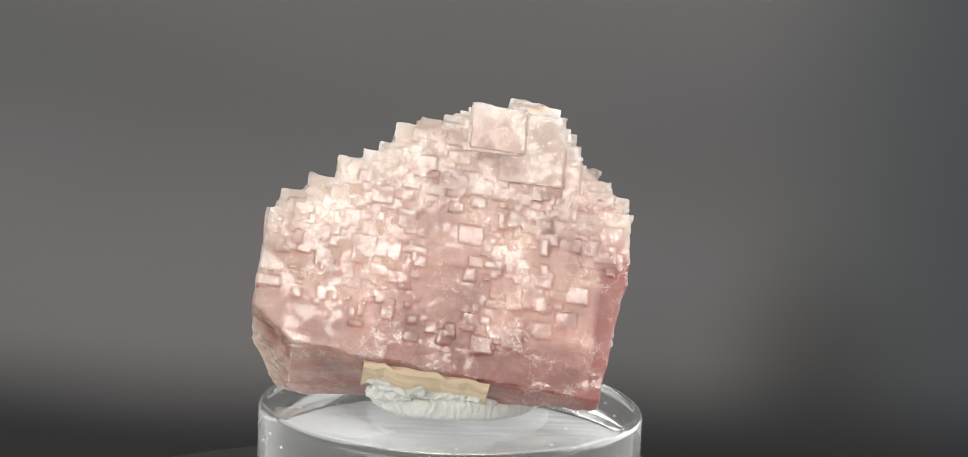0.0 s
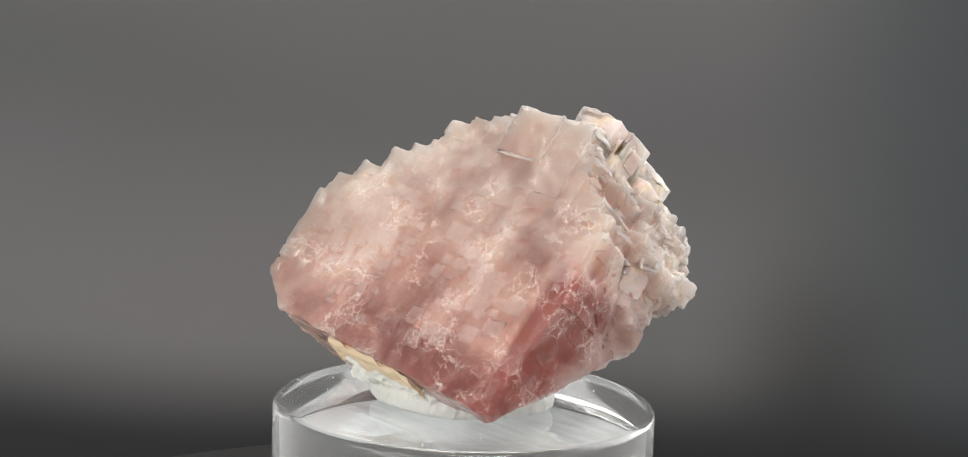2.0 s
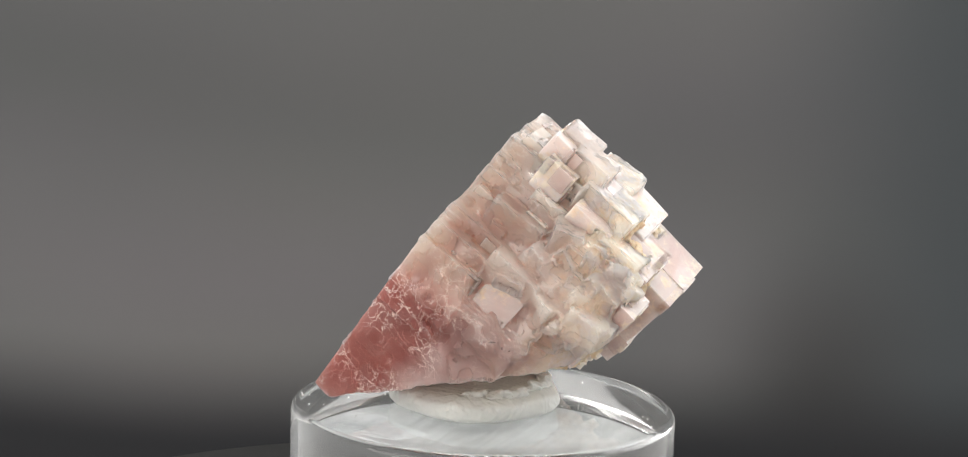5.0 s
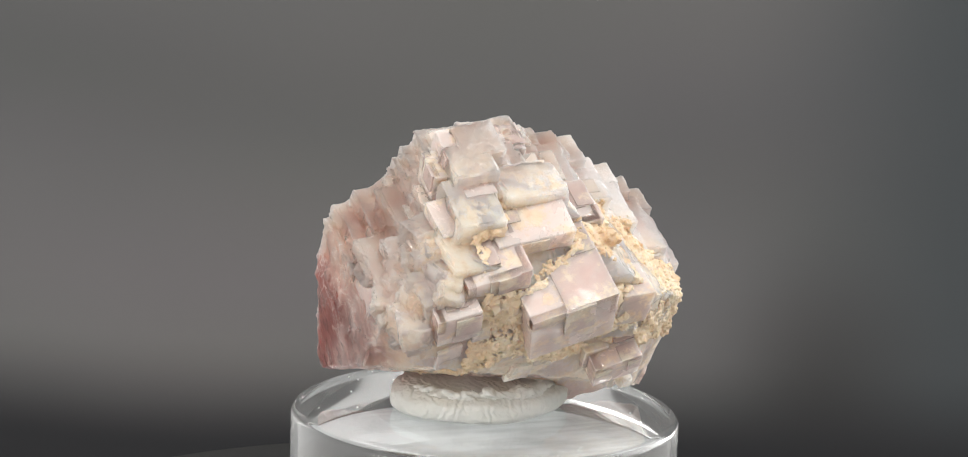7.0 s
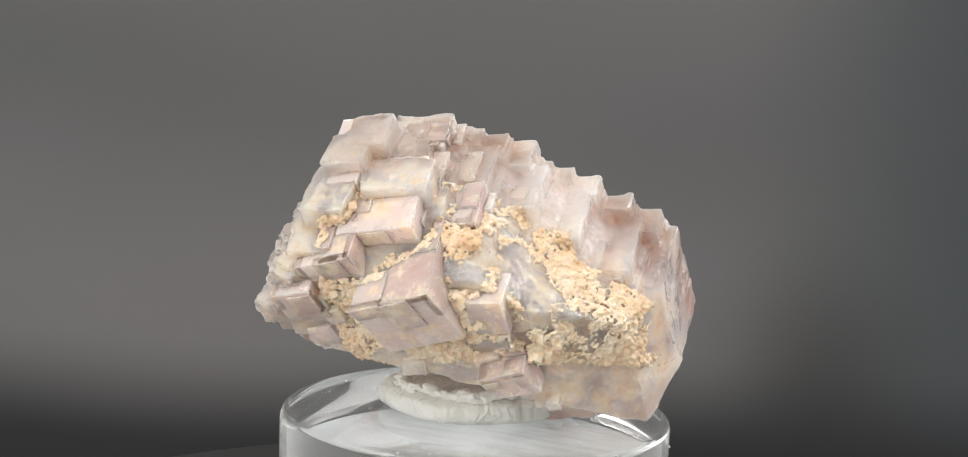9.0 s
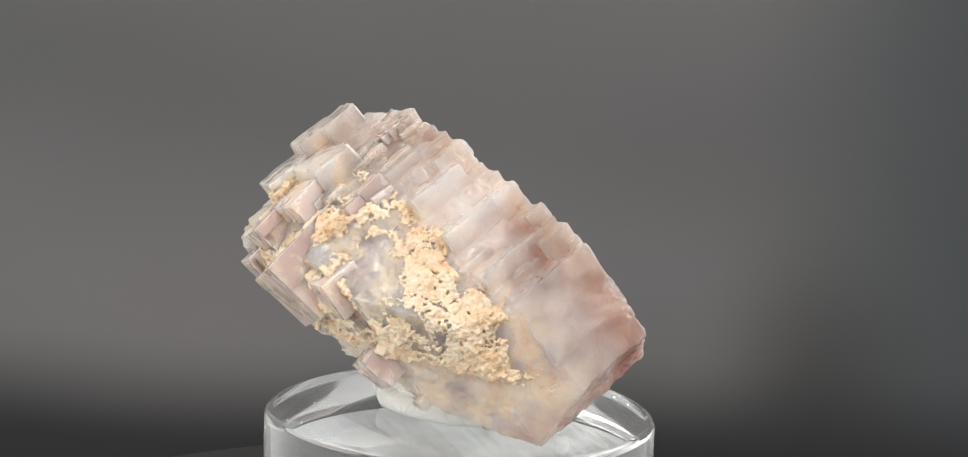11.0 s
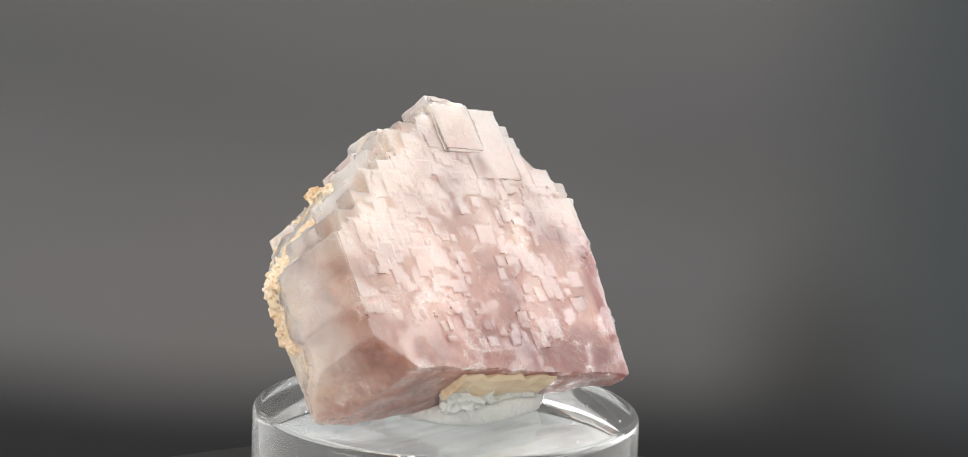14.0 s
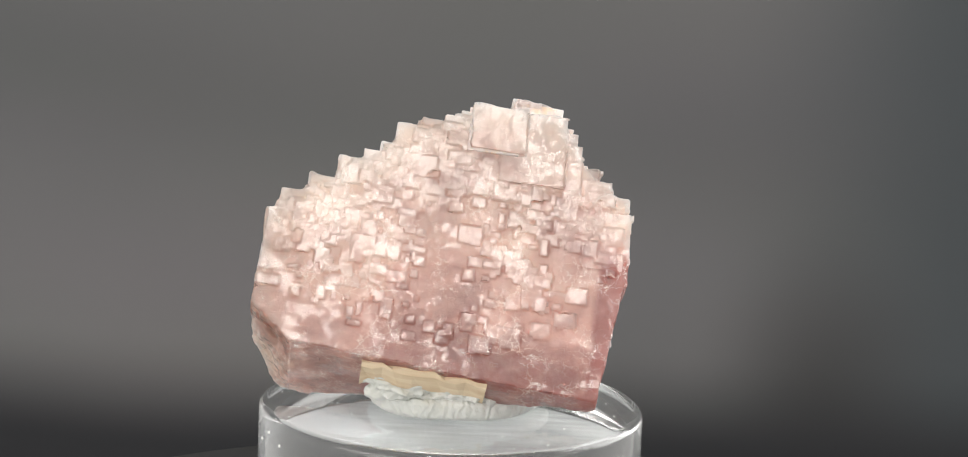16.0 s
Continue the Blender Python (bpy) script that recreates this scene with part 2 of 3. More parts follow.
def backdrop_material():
    """Mottled grey studio cloth; darkening towards the bottom and one soft shadow are painted into its colour."""
    m, nt, p = nodes_of("grey_cloth")
    co = node(nt, "ShaderNodeTexCoord").outputs["Object"]
    st = node(nt, "ShaderNodeMapping", {0: co, 3: (0.6, 1.0, 1.5)}).outputs[0]
    n1 = node(nt, "ShaderNodeTexNoise", {"Vector": st, "Scale": 7.0, "Detail": 1.5, "Roughness": 0.4}).outputs[0]
    n2 = node(nt, "ShaderNodeTexNoise", {"Vector": st, "Scale": 16.0, "Detail": 1.0, "Roughness": 0.4}).outputs[1]
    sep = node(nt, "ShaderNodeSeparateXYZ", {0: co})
    # darkening towards the bottom edge, painted into the cloth colour
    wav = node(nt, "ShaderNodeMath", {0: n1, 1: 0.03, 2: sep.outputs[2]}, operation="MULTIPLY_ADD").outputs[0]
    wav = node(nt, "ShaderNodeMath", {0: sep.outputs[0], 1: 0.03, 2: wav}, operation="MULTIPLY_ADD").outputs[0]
    low_dark = node(nt, "ShaderNodeMapRange", {0: wav, 1: -0.060, 2: -0.027}, interpolation_type="SMOOTHSTEP").outputs[0]
    base = ramp(nt, n1, [(0.3, (0.096, 0.097, 0.101)), (0.7, (0.145, 0.144, 0.147))])
    base = mixed(nt, 0.04, base, n2, "OVERLAY")
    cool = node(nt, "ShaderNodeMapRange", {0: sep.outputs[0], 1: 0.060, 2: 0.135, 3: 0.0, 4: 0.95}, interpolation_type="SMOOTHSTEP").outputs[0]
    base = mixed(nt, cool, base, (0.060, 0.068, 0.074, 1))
    # soft shadow at the right, painted as a dark ellipse in the colour
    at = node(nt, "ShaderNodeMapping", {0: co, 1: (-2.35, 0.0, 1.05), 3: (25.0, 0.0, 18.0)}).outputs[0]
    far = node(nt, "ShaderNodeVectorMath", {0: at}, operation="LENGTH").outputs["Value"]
    soft_shadow = node(nt, "ShaderNodeMapRange", {0: far, 1: 0.0, 2: 1.0, 3: 0.62, 4: 0.0}, interpolation_type="SMOOTHSTEP").outputs[0]
    base = mixed(nt, soft_shadow, base, (0.030, 0.029, 0.029, 1))
    nt.links.new(mixed(nt, low_dark, (0.028, 0.029, 0.032, 1), base), p.inputs["Base Color"])
    p.inputs["Roughness"].default_value = 0.9
    p.inputs["Specular IOR Level"].default_value = 0.1
    return m


def disc_material():
    """Streaky matt white for the disc added under the acrylic to brighten it."""
    m, nt, p = nodes_of("pale_disc")
    co = node(nt, "ShaderNodeTexCoord").outputs["Object"]
    st = node(nt, "ShaderNodeMapping", {0: co, 2: (0, 0, 0.5), 3: (90.0, 900.0, 100.0)}).outputs[0]
    n1 = node(nt, "ShaderNodeTexNoise", {"Vector": st, "Scale": 1.0, "Detail": 5.0}).outputs[0]
    n2 = node(nt, "ShaderNodeTexNoise", {"Vector": co, "Scale": 60.0, "Detail": 3.0}).outputs[0]
    f = node(nt, "ShaderNodeMath", {0: n1, 1: 0.4, 2: n2}, operation="MULTIPLY_ADD").outputs[0]
    nt.links.new(ramp(nt, f, [(0.45, (0.16, 0.165, 0.165)), (0.85, (0.68, 0.70, 0.70))]), p.inputs["Base Color"])
    p.inputs["Roughness"].default_value = 0.5
    return m


DISC = disc_material()
DESK = desk_material()
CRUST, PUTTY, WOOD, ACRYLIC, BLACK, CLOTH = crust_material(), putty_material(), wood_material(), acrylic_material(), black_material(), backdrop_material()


# ---- building helpers ----
def mesh_of(name, bm, material, smooth=False):
    me = bpy.data.meshes.new(name)
    bm.normal_update()
    bm.to_mesh(me)
    bm.free()
    me.materials.append(material)
    if smooth:
        me.shade_smooth()
    return me


def part(name, bm, material, parent, label="", smooth=False, m=None):
    ob = new(name, mesh_of(name, bm, material, smooth))
    ob.parent = parent
    if m is not None:
        ob.matrix_basis = m
    return tagged(ob, label)


def slab(bm, lo, hi, m=None):
    """A box from lo to hi, in millimetres."""
    c = [(a + b) / 2 * MM for a, b in zip(lo, hi)]
    s = [(b - a) * MM for a, b in zip(lo, hi)]
    t = Matrix.Translation(c) @ (m or Matrix()) @ Matrix.Diagonal((*s, 1))
    return bmesh.ops.create_cube(bm, size=1, matrix=t)["verts"]


def bevel_all(bm, width, segments=1):
    bmesh.ops.bevel(bm, geom=bm.edges[:], offset=width * MM, segments=segments, affect="EDGES", profile=0.6, clamp_overlap=True)


def cut(bm, normal, d):
    """Cleave the body: keep what lies at normal . p <= d (millimetres) and close the face."""
    n = Vector(normal)
    size = n.length
    n.normalize()
    bmesh.ops.bisect_plane(bm, geom=bm.verts[:] + bm.edges[:] + bm.faces[:], dist=1e-7, plane_co=n * (d / size * MM), plane_no=n, clear_outer=True)
    rim = [e for e in bm.edges if e.is_boundary]
    if rim:
        bmesh.ops.contextual_create(bm, geom=rim)


def jitter(deg):
    return pose(0, 0, 0, *(random.uniform(-deg, deg) for _ in range(3)))


SIGNS = [(x, y, z) for x in (-1, 1) for y in (-1, 1) for z in (-1, 1)]
AT = {k: i for i, k in enumerate(SIGNS)}


def box_faces():
    """Faces of a chamfered box whose corner k has the vertices 3k (x side), 3k+1 (y side) and 3k+2 (z side)."""
    faces = []
    for ax in range(3):
        o1, o2 = (ax + 1) % 3, (ax + 2) % 3
        for s in (-1, 1):
            ring = []
            for p, q in ((-1, -1), (1, -1), (1, 1), (-1, 1)):
                k = [0, 0, 0]
                k[ax], k[o1], k[o2] = s, p, q
                ring.append(3 * AT[tuple(k)] + ax)
            faces.append(ring if s > 0 else ring[::-1])
        for p in (-1, 1):
            for q in (-1, 1):
                lo, hi = [0, 0, 0], [0, 0, 0]
                lo[ax], hi[ax] = -1, 1
                lo[o1] = hi[o1] = p
                lo[o2] = hi[o2] = q
                a, b = AT[tuple(lo)], AT[tuple(hi)]
                ring = [3 * a + o1, 3 * b + o1, 3 * b + o2, 3 * a + o2]
                faces.append(ring if p * q < 0 else ring[::-1])
    for k, i in AT.items():
        ring = [3 * i, 3 * i + 1, 3 * i + 2]
        faces.append(ring if k[0] * k[1] * k[2] > 0 else ring[::-1])
    return faces


BOX = box_faces()


class Heap:
    """Gathers many small solids into one mesh."""

    def __init__(self):
        self.verts, self.faces = [], []

    def add(self, verts, faces):
        n = len(self.verts)
        self.verts += [tuple(v) for v in verts]
        self.faces += [[n + i for i in f] for f in faces]

    def box(self, lo, hi, turn, bev, lean=0.0, pitch=0.0):
        c = Vector((a + b) / 2 for a, b in zip(lo, hi))
        h = [(b - a) / 2 for a, b in zip(lo, hi)]
        b = min(bev, 0.4 * min(h))
        r = (pose(0, 0, 0, pitch, lean, 0) @ jitter(turn)).to_3x3()
        vs = []
        for k in SIGNS:
            for ax in range(3):
                v = Vector(k[i] * (h[i] if i == ax else h[i] - b) for i in range(3))
                vs.append((c + r @ v) * MM)
        self.add(vs, BOX)

    def mesh(self, name):
        me = bpy.data.meshes.new(name)
        me.from_pydata(self.verts, [], self.faces)
        return me


def ball(level):
    b = bmesh.new()
    bmesh.ops.create_icosphere(b, subdivisions=level, radius=1)
    out = [v.co.copy() for v in b.verts], [[v.index for v in f.verts] for f in b.faces]
    b.free()
    return out


# The crystal lattice: x along the long edge, -y out of the broad face, z up that face.
U = Vector((0.99282637, 0.0592912, -0.10382847))
A = Vector((0.10966466, -0.7975612, 0.59318614))
Wv = Vector((0.04763884, 0.60031716, 0.79834194))
LATTICE = Matrix((( U[0], -A[0], Wv[0], 0), (U[1], -A[1], Wv[1], 0), (U[2], -A[2], Wv[2], TOP), (0, 0, 0, 1)))

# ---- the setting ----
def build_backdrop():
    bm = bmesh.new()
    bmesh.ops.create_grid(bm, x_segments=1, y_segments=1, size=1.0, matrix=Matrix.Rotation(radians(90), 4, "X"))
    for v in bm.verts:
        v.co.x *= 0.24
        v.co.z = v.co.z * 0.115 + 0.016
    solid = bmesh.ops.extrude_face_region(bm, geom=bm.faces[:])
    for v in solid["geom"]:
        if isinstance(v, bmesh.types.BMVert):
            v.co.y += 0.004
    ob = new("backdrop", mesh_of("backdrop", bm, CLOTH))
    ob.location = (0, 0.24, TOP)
    tagged(ob, "mottled dark grey studio cloth, with darkening at the bottom and a soft shadow painted in", "backdrop", kind="structure")


def build_table():
    bm = bmesh.new()
    # out of view; its pale tone is there to bounce light up at the crystal
    slab(bm, (-1000, -900, -90), (1000, 300, -72))
    ob = new("table", mesh_of("table", bm, DESK))
    tagged(ob, "unseen table top under the black turntable, made pale to bounce light upward", "table", kind="structure")


build_backdrop()
build_table()

THINGS = []
RIM = (-2.0, 1.6)


def build_turntable():
    thing = tagged(new("turntable"), "matt black round motorised turntable on a pale table", "turntable")
    bm = bmesh.new()
    bmesh.ops.create_cone(bm, cap_ends=True, segments=128, radius1=0.0795, radius2=0.0795, depth=0.004, matrix=Matrix.Translation((0, 0, -0.002)))
    bmesh.ops.bevel(bm, geom=[e for e in bm.edges if len(e.link_faces) == 2 and any(len(f.verts) > 8 for f in e.link_faces)], offset=0.0008, segments=3, affect="EDGES")
    part("plate", bm, BLACK, thing)
    bm = bmesh.new()
    bmesh.ops.create_cone(bm, cap_ends=True, segments=96, radius1=0.070, radius2=0.060, depth=0.068, matrix=Matrix.Translation((0, 0, -0.038)))
    part("base", bm, BLACK, thing)
    THINGS.append(thing)


def build_acrylic():
    thing = tagged(new("display_block"), "clear scratched acrylic display cylinder standing on the black turntable", "display stand")
    bm = bmesh.new()
    profile = [(0.0, 0.0), (24.4, 0.0), (25.0, 0.6), (25.0, 26.2), (24.86, 26.62), (24.4, 26.95), (23.7, 27.0), (0.0, 27.0)]
    vs = [bm.verts.new((r * MM, 0, z * MM)) for r, z in profile]
    es = [bm.edges.new(p) for p in zip(vs, vs[1:])]
    bmesh.ops.spin(bm, geom=vs + es, cent=(0, 0, 0), axis=(0, 0, 1), angle=radians(360), steps=160)
    bmesh.ops.remove_doubles(bm, verts=bm.verts[:], dist=1e-6)
    bmesh.ops.recalc_face_normals(bm, faces=bm.faces[:])
    for v in bm.verts:
        v.co += Vector((RIM[0] * MM, RIM[1] * MM, 0.00022))
    ob = part("cylinder", bm, ACRYLIC, thing)
    ob.data.shade_smooth()
    ob.visible_shadow = False
    # added reflector: a thin pale disc that brightens the acrylic from below
    bm = bmesh.new()
    bmesh.ops.create_cone(bm, cap_ends=True, segments=96, radius1=0.0246, radius2=0.0246, depth=0.00012, matrix=Matrix.Translation((RIM[0] * MM, RIM[1] * MM, 0.0001)))
    part("underside", bm, DISC, thing, "pale matt disc added beneath the cylinder to brighten the acrylic")
    specks = Heap()
    dots, tris = ball(1)
    for _ in range(32):
        ang, r = random.uniform(0, 6.28), 24.0 * math.sqrt(random.random())
        if r < 12.5:
            continue
        size = random.uniform(0.04, 0.11)
        at = Vector((RIM[0] + r * math.cos(ang), RIM[1] + r * math.sin(ang), 27.24 + size * 0.5))
        specks.add([(Vector((v.x * 1.6, v.y, v.z)) * size + at) * MM for v in dots], tris)
    for ang, z in ((3.62, 25.2), (3.75, 24.3), (3.5, 23.6)):
        at = Vector((RIM[0] + 25.0 * math.cos(ang), RIM[1] + 25.0 * math.sin(ang), z))
        specks.add([(v * 0.22 + at) * MM for v in dots], tris)
    me = specks.mesh("dust")
    me.materials.append(PUTTY)
    dust = tagged(new("dust", me), kind="stuff")
    dust.parent = thing
    THINGS.append(thing)


def build_putty():
    thing = tagged(new("putty_pad"), "pale grey-green mineral putty pressed flat on the acrylic", "putty")
    bm = bmesh.new()
    bmesh.ops.create_uvsphere(bm, u_segments=96, v_segments=40, radius=1)
    for v in bm.verts:
        ang = math.atan2(v.co.y, v.co.x)
        r = 11.4 * (1 + 0.05 * math.sin(2 * ang + 0.6) + 0.03 * math.sin(5 * ang))
        x, y, z = v.co
        z = math.copysign(abs(z) ** 0.55, z) * 2.05
        k = math.hypot(x, y)
        k = (k ** 0.6) / k if k > 1e-6 else 0
        p = Vector((x * k * r, y * k * r, z + 2.0))
        d = noise.noise(p * 0.45) * 0.45 + noise.noise(p * 1.3) * 0.18
        p += Vector((x, y, 0.4)) * d
        p.z = max(p.z, 0.02)
        v.co = Vector((p.x + RIM[0] + 0.8, p.y + RIM[1] - 1.0, p.z)) * MM + Vector((0, 0, TOP))
    part("pad", bm, PUTTY, thing, smooth=True)
    THINGS.append(thing)


def surface_points(me, count, keep):
    """Random points on the faces that keep() accepts: place (mm) and outward normal."""
    me.calc_loop_triangles()
    tris = [(t, me.vertices) for t in me.loop_triangles if keep(t.normal)]
    total = sum(t.area for t, _ in tris)
    out = []
    for t, vs in tris:
        a, b, c = (vs[i].co / MM for i in t.vertices)
        for _ in range(int(count * t.area / total + random.random())):
            u, v = random.random(), random.random()
            if u + v > 1:
                u, v = 1 - u, 1 - v
            out.append((a + (b - a) * u + (c - a) * v, t.normal.copy()))
    random.shuffle(out)
    return out


def intergrow(ob, voxel):
    """Grow overlapping pieces into one closed skin."""
    mod = ob.modifiers.new("grow", "REMESH")
    mod.mode, mod.voxel_size = "VOXEL", voxel * MM
    grown = bpy.data.meshes.new_from_object(ob.evaluated_get(bpy.context.evaluated_depsgraph_get()))
    ob.modifiers.remove(mod)
    old, ob.data = ob.data, grown
    bpy.data.meshes.remove(old)


def weather(me, depth):
    """Push each vertex along its normal by depth(place, normal) millimetres."""
    n = len(me.vertices)
    co, no = np.empty(3 * n, np.float32), np.empty(3 * n, np.float32)
    me.vertices.foreach_get("co", co)
    me.vertex_normals.foreach_get("vector", no)
    co, no = co.reshape(-1, 3), no.reshape(-1, 3)
    d = np.array([depth(Vector(p), Vector(q)) for p, q in zip((co / MM).tolist(), no.tolist())], np.float32)
    me.vertices.foreach_set("co", (co + no * d[:, None] * MM).ravel())
    me.update()


def build_specimen():
    thing = tagged(new("fluorite_specimen"), "translucent pink fluorite crystal cluster with stepped cubes and yellow crust", "mineral specimen")
    bm = bmesh.new()
    slab(bm, (-28.5, -15.58, -4.5), (17.4, 7.6, 42))
    for normal, d in (((-0.64, 0, -0.77), 15.4), ((-0.92, 0, -0.38), 25.2), ((-0.68, 0, 0.73), 30.6), ((-0.41, 0, 0.91), 33.4), ((0, -0.49, 0.87), 37.6),
                      ((0, 0.45, 0.89), 31.4), ((0.83, -0.12, 0.52), 26.4), ((-0.08, 0, -1), 2.5), ((0.3, 1, -0.833), -5.6), ((0.7, 0.7, 0), 13.2), ((1, -0.04, -0.145), 15.9), ((0, -0.75, -0.66), 14.0),
                      ((-0.9, 0.45, 0), 23.4), ((-0.55, 0.83, 0), 15.4), ((0.104, 0.593, -0.798), -1.4)):
        cut(bm, normal, d)
    bm.normal_update()
    solid = bpy.data.meshes.new("solid")
    bm.to_mesh(solid)
    heap = Heap()
    heap.add([v.co for v in bm.verts], [[v.index for v in f.verts] for f in bm.faces])
    bm.free()

    def block(lo, hi, mat, turn=1.2, bev=0.12, lean=0.0, pitch=0.0, name="crystal_cube"):
        one = Heap()
        one.box(lo, hi, turn, bev, lean, pitch)
        me = one.mesh(name)
        me.materials.append(mat)
        ob = new(name, me)
        ob.parent, ob.matrix_basis = thing, LATTICE
        return ob

    def grown_cube(lo, hi, mat, lean, pitch, steps):
        """A large cube with thin growth plates stepping over its outer faces."""
        ob = block(lo, hi, mat, 0.0, 0.1, lean, pitch)
        c = [(p + q) / 2 for p, q in zip(lo, hi)]
        h = [(q - p) / 2 for p, q in zip(lo, hi)]
        at_cube = Matrix.Translation(Vector(c) * MM) @ pose(0, 0, 0, pitch, lean, 0)
        for ax, side in ((1, 1), (2, 1), (0, -1), (0, 1)):
            for k in range(steps):
                half = [x * random.uniform(0.2, 0.7) for x in h]
                at = [random.choice((-1, 1)) * (x - y) if random.random() < 0.7 else random.uniform(-1, 1) * (x - y) for x, y in zip(h, half)]
                half[ax] = 0.5
                at[ax] = side * (h[ax] - 0.5 + random.uniform(0.06, 0.35))
                one = Heap()
                one.box([p - q for p, q in zip(at, half)], [p + q for p, q in zip(at, half)], 0.0, 0.03)
                me = one.mesh("growth_plate")
                me.materials.append(mat)
                plate = new("growth_plate", me)
                plate.parent, plate.matrix_basis = ob, at_cube
        return ob

    # the stair of blocks up the long slope: near edge, far edge, top, and depth from the broad face
    for a0, a1, c1, y0, y1 in ((-28.6, -22, 17.2, -15.8, -4), (-27.2, -20, 20.2, -15.6, -11.5), (-24.0, -15, 22.6, -15.7, -13), (-20.6, -14, 26.0, -15.6, -12),
                               (-17.2, -9, 26.6, -15.8, -13.4), (-15.2, -9.0, 28.6, -15.6, -12.5), (-13.8, -8, 32.0, -15.7, -11), (-10.6, -3.0, 33.2, -15.6, -12),
                               (-7.6, 0, 33.8, -15.7, -13), (-4.1, 3.2, 36.2, -16.0, -11), (0.0, 8.6, 35.8, -15.8, -10), (4.5, 10.8, 32.0, -15.7, -7),
                               (9.0, 15.0, 27.2, -15.8, -8), (11.5, 16.8, 25.2, -15.6, -7), (9.5, 17.6, 22.8, -15.8, -7)):
        heap.box((a0, max(y0, -15.62) if a0 < -4.5 or a0 > 8 else y0, c1 - random.uniform(6, 11)), (a1, y1, c1), 0.8, 0.1)
    # the broad facets behind them
    for lo, hi in (((-25.4, -13.0, 8.0), (-14.0, -3.6, 21.3)), ((-20.0, -13.4, 14.0), (-9.0, -4.6, 26.0)), ((-15.4, -13.0, 18.0), (-5.0, -5.4, 30.4)), ((-10.0, -13.0, 22.0), (-1.0, -6.0, 33.6))):
        heap.box(lo, hi, 2.0, 0.1)
    # intergrown masses of the rear, the crest and the broken end
    for lo, hi in (((-22.0, -8.0, 14.0), (-16.0, -2.0, 22.4)), ((-5.0, -6.0, 30.0), (3.0, -0.4, 38.2)),
                   ((-27.4, -15.0, 4.0), (-21.0, -6.0, 14.0)), ((-24.0, -9.0, 8.0), (-18.6, 0.0, 15.4)), ((-27.6, -14.0, 9.0), (-20.0, -4.4, 17.6)),
                   ((0.9, -11.6, 32.0), (6.4, -6.6, 40.2)), ((3.0, -8.6, 32.0), (8.6, -3.4, 40.0)), ((4.0, -5.0, 28.0), (10.0, 2.4, 38.2)),
                   ((4.5, -1.0, 24.0), (11.6, 6.0, 35.0)), ((8.0, -2.0, 22.0), (14.0, 7.6, 32.4)), ((9.0, 0.0, 22.6), (15.6, 7.4, 28.4)), ((-7.0, 1.0, 18.6), (5.0, 8.2, 25.0)),
                   ((12.0, -8.0, 20.0), (17.2, -1.0, 27.0)), ((10.0, -2.8, 13.6), (16.6, 1.6, 20.4)), ((10.0, -12.0, 24.0), (13.4, -5.0, 31.0)),
                   ((-26.0, -13.0, 8.0), (-16.0, -2.0, 19.0)), ((-21.5, -8.0, 0.2), (-15.0, 1.2, 7.0)), ((-18.5, -6.0, 1.5), (-10.0, 3.0, 9.0))):
        heap.box(lo, hi, 4, 0.2)

    # rubble of the broken end
    for k in range(70):
        c = Vector((random.uniform(10.5, 15.5), random.uniform(-4, 7), random.uniform(20, 33)))
        c.x = min(16.0, 27.5 - 0.45 * c.z) - random.uniform(0.2, 1.6)
        if c.z - 1.2 * c.y < 17 or c.z + c.y > 40:
            continue
        h = [random.uniform(0.7, 2.1) for _ in range(3)]
        heap.box([x - y for x, y in zip(c, h)], [x + y for x, y in zip(c, h)], 24, 0.2)

    # large cubes of the rear that stand free, turned a little against the main crystal
    for lo, hi, lean, pitch in (((-8.3, -1.0, 23.9), (2.4, 11.0, 32.6), 15, -7), ((-4.6, -7.0, 29.0), (5.2, 3.6, 36.9), 6, -8), ((-15.6, 3.0, 14.6), (-9.4, 10.4, 19.2), 14, -10), ((-17.4, 0.0, 17.6), (-12.2, 6.2, 22.6), 10, -4), ((2.2, 0.0, 29.0), (9.6, 7.4, 35.0), 14, -6), ((-10.4, -6.0, 28.0), (-5.4, 0.2, 33.6), 6, -4),
                                ((-14.2, -7.0, 23.0), (-9.0, -1.4, 28.4), 5, -3), ((8.4, 2.6, 26.4), (13.6, 9.2, 31.4), 10, -6), ((-19.4, -6.0, 18.0), (-15.0, -0.4, 23.0), 4, -3), ((-4.2, -15.9, 29.0), (2.4, -10.4, 36.0), 0, 0), ((1.6, -12.0, 33.0), (8.0, -7.4, 39.6), 3, -4),
                                ((4.2, -10.6, 32.0), (9.6, -6.4, 37.6), 4, -2), ((-24.6, -9.0, 16.0), (-20.2, -3.4, 20.4), 3, -2)):
        grown_cube(lo, hi, LILAC, lean, pitch, 2)

    # growth plates on the broad face: thick clusters of thin steps, and a clear band between them
    clusters = ((-14, 12, 5.0, 4.5, 110), (-22, 14, 4.0, 5.0, 50), (2, 26, 5.0, 3.5, 100), (8, 19, 6.5, 3.2, 80), (3, 9, 4.5, 4.5, 70), (-12, 24, 6.0, 3.5, 70), (-21, 17, 3.5, 3, 80), (-14, 24, 3.5, 2.5, 70), (-4, 30, 4, 2.5, 80), (5, 30, 3, 2.5, 70), (12, 22, 2.8, 2.5, 50))
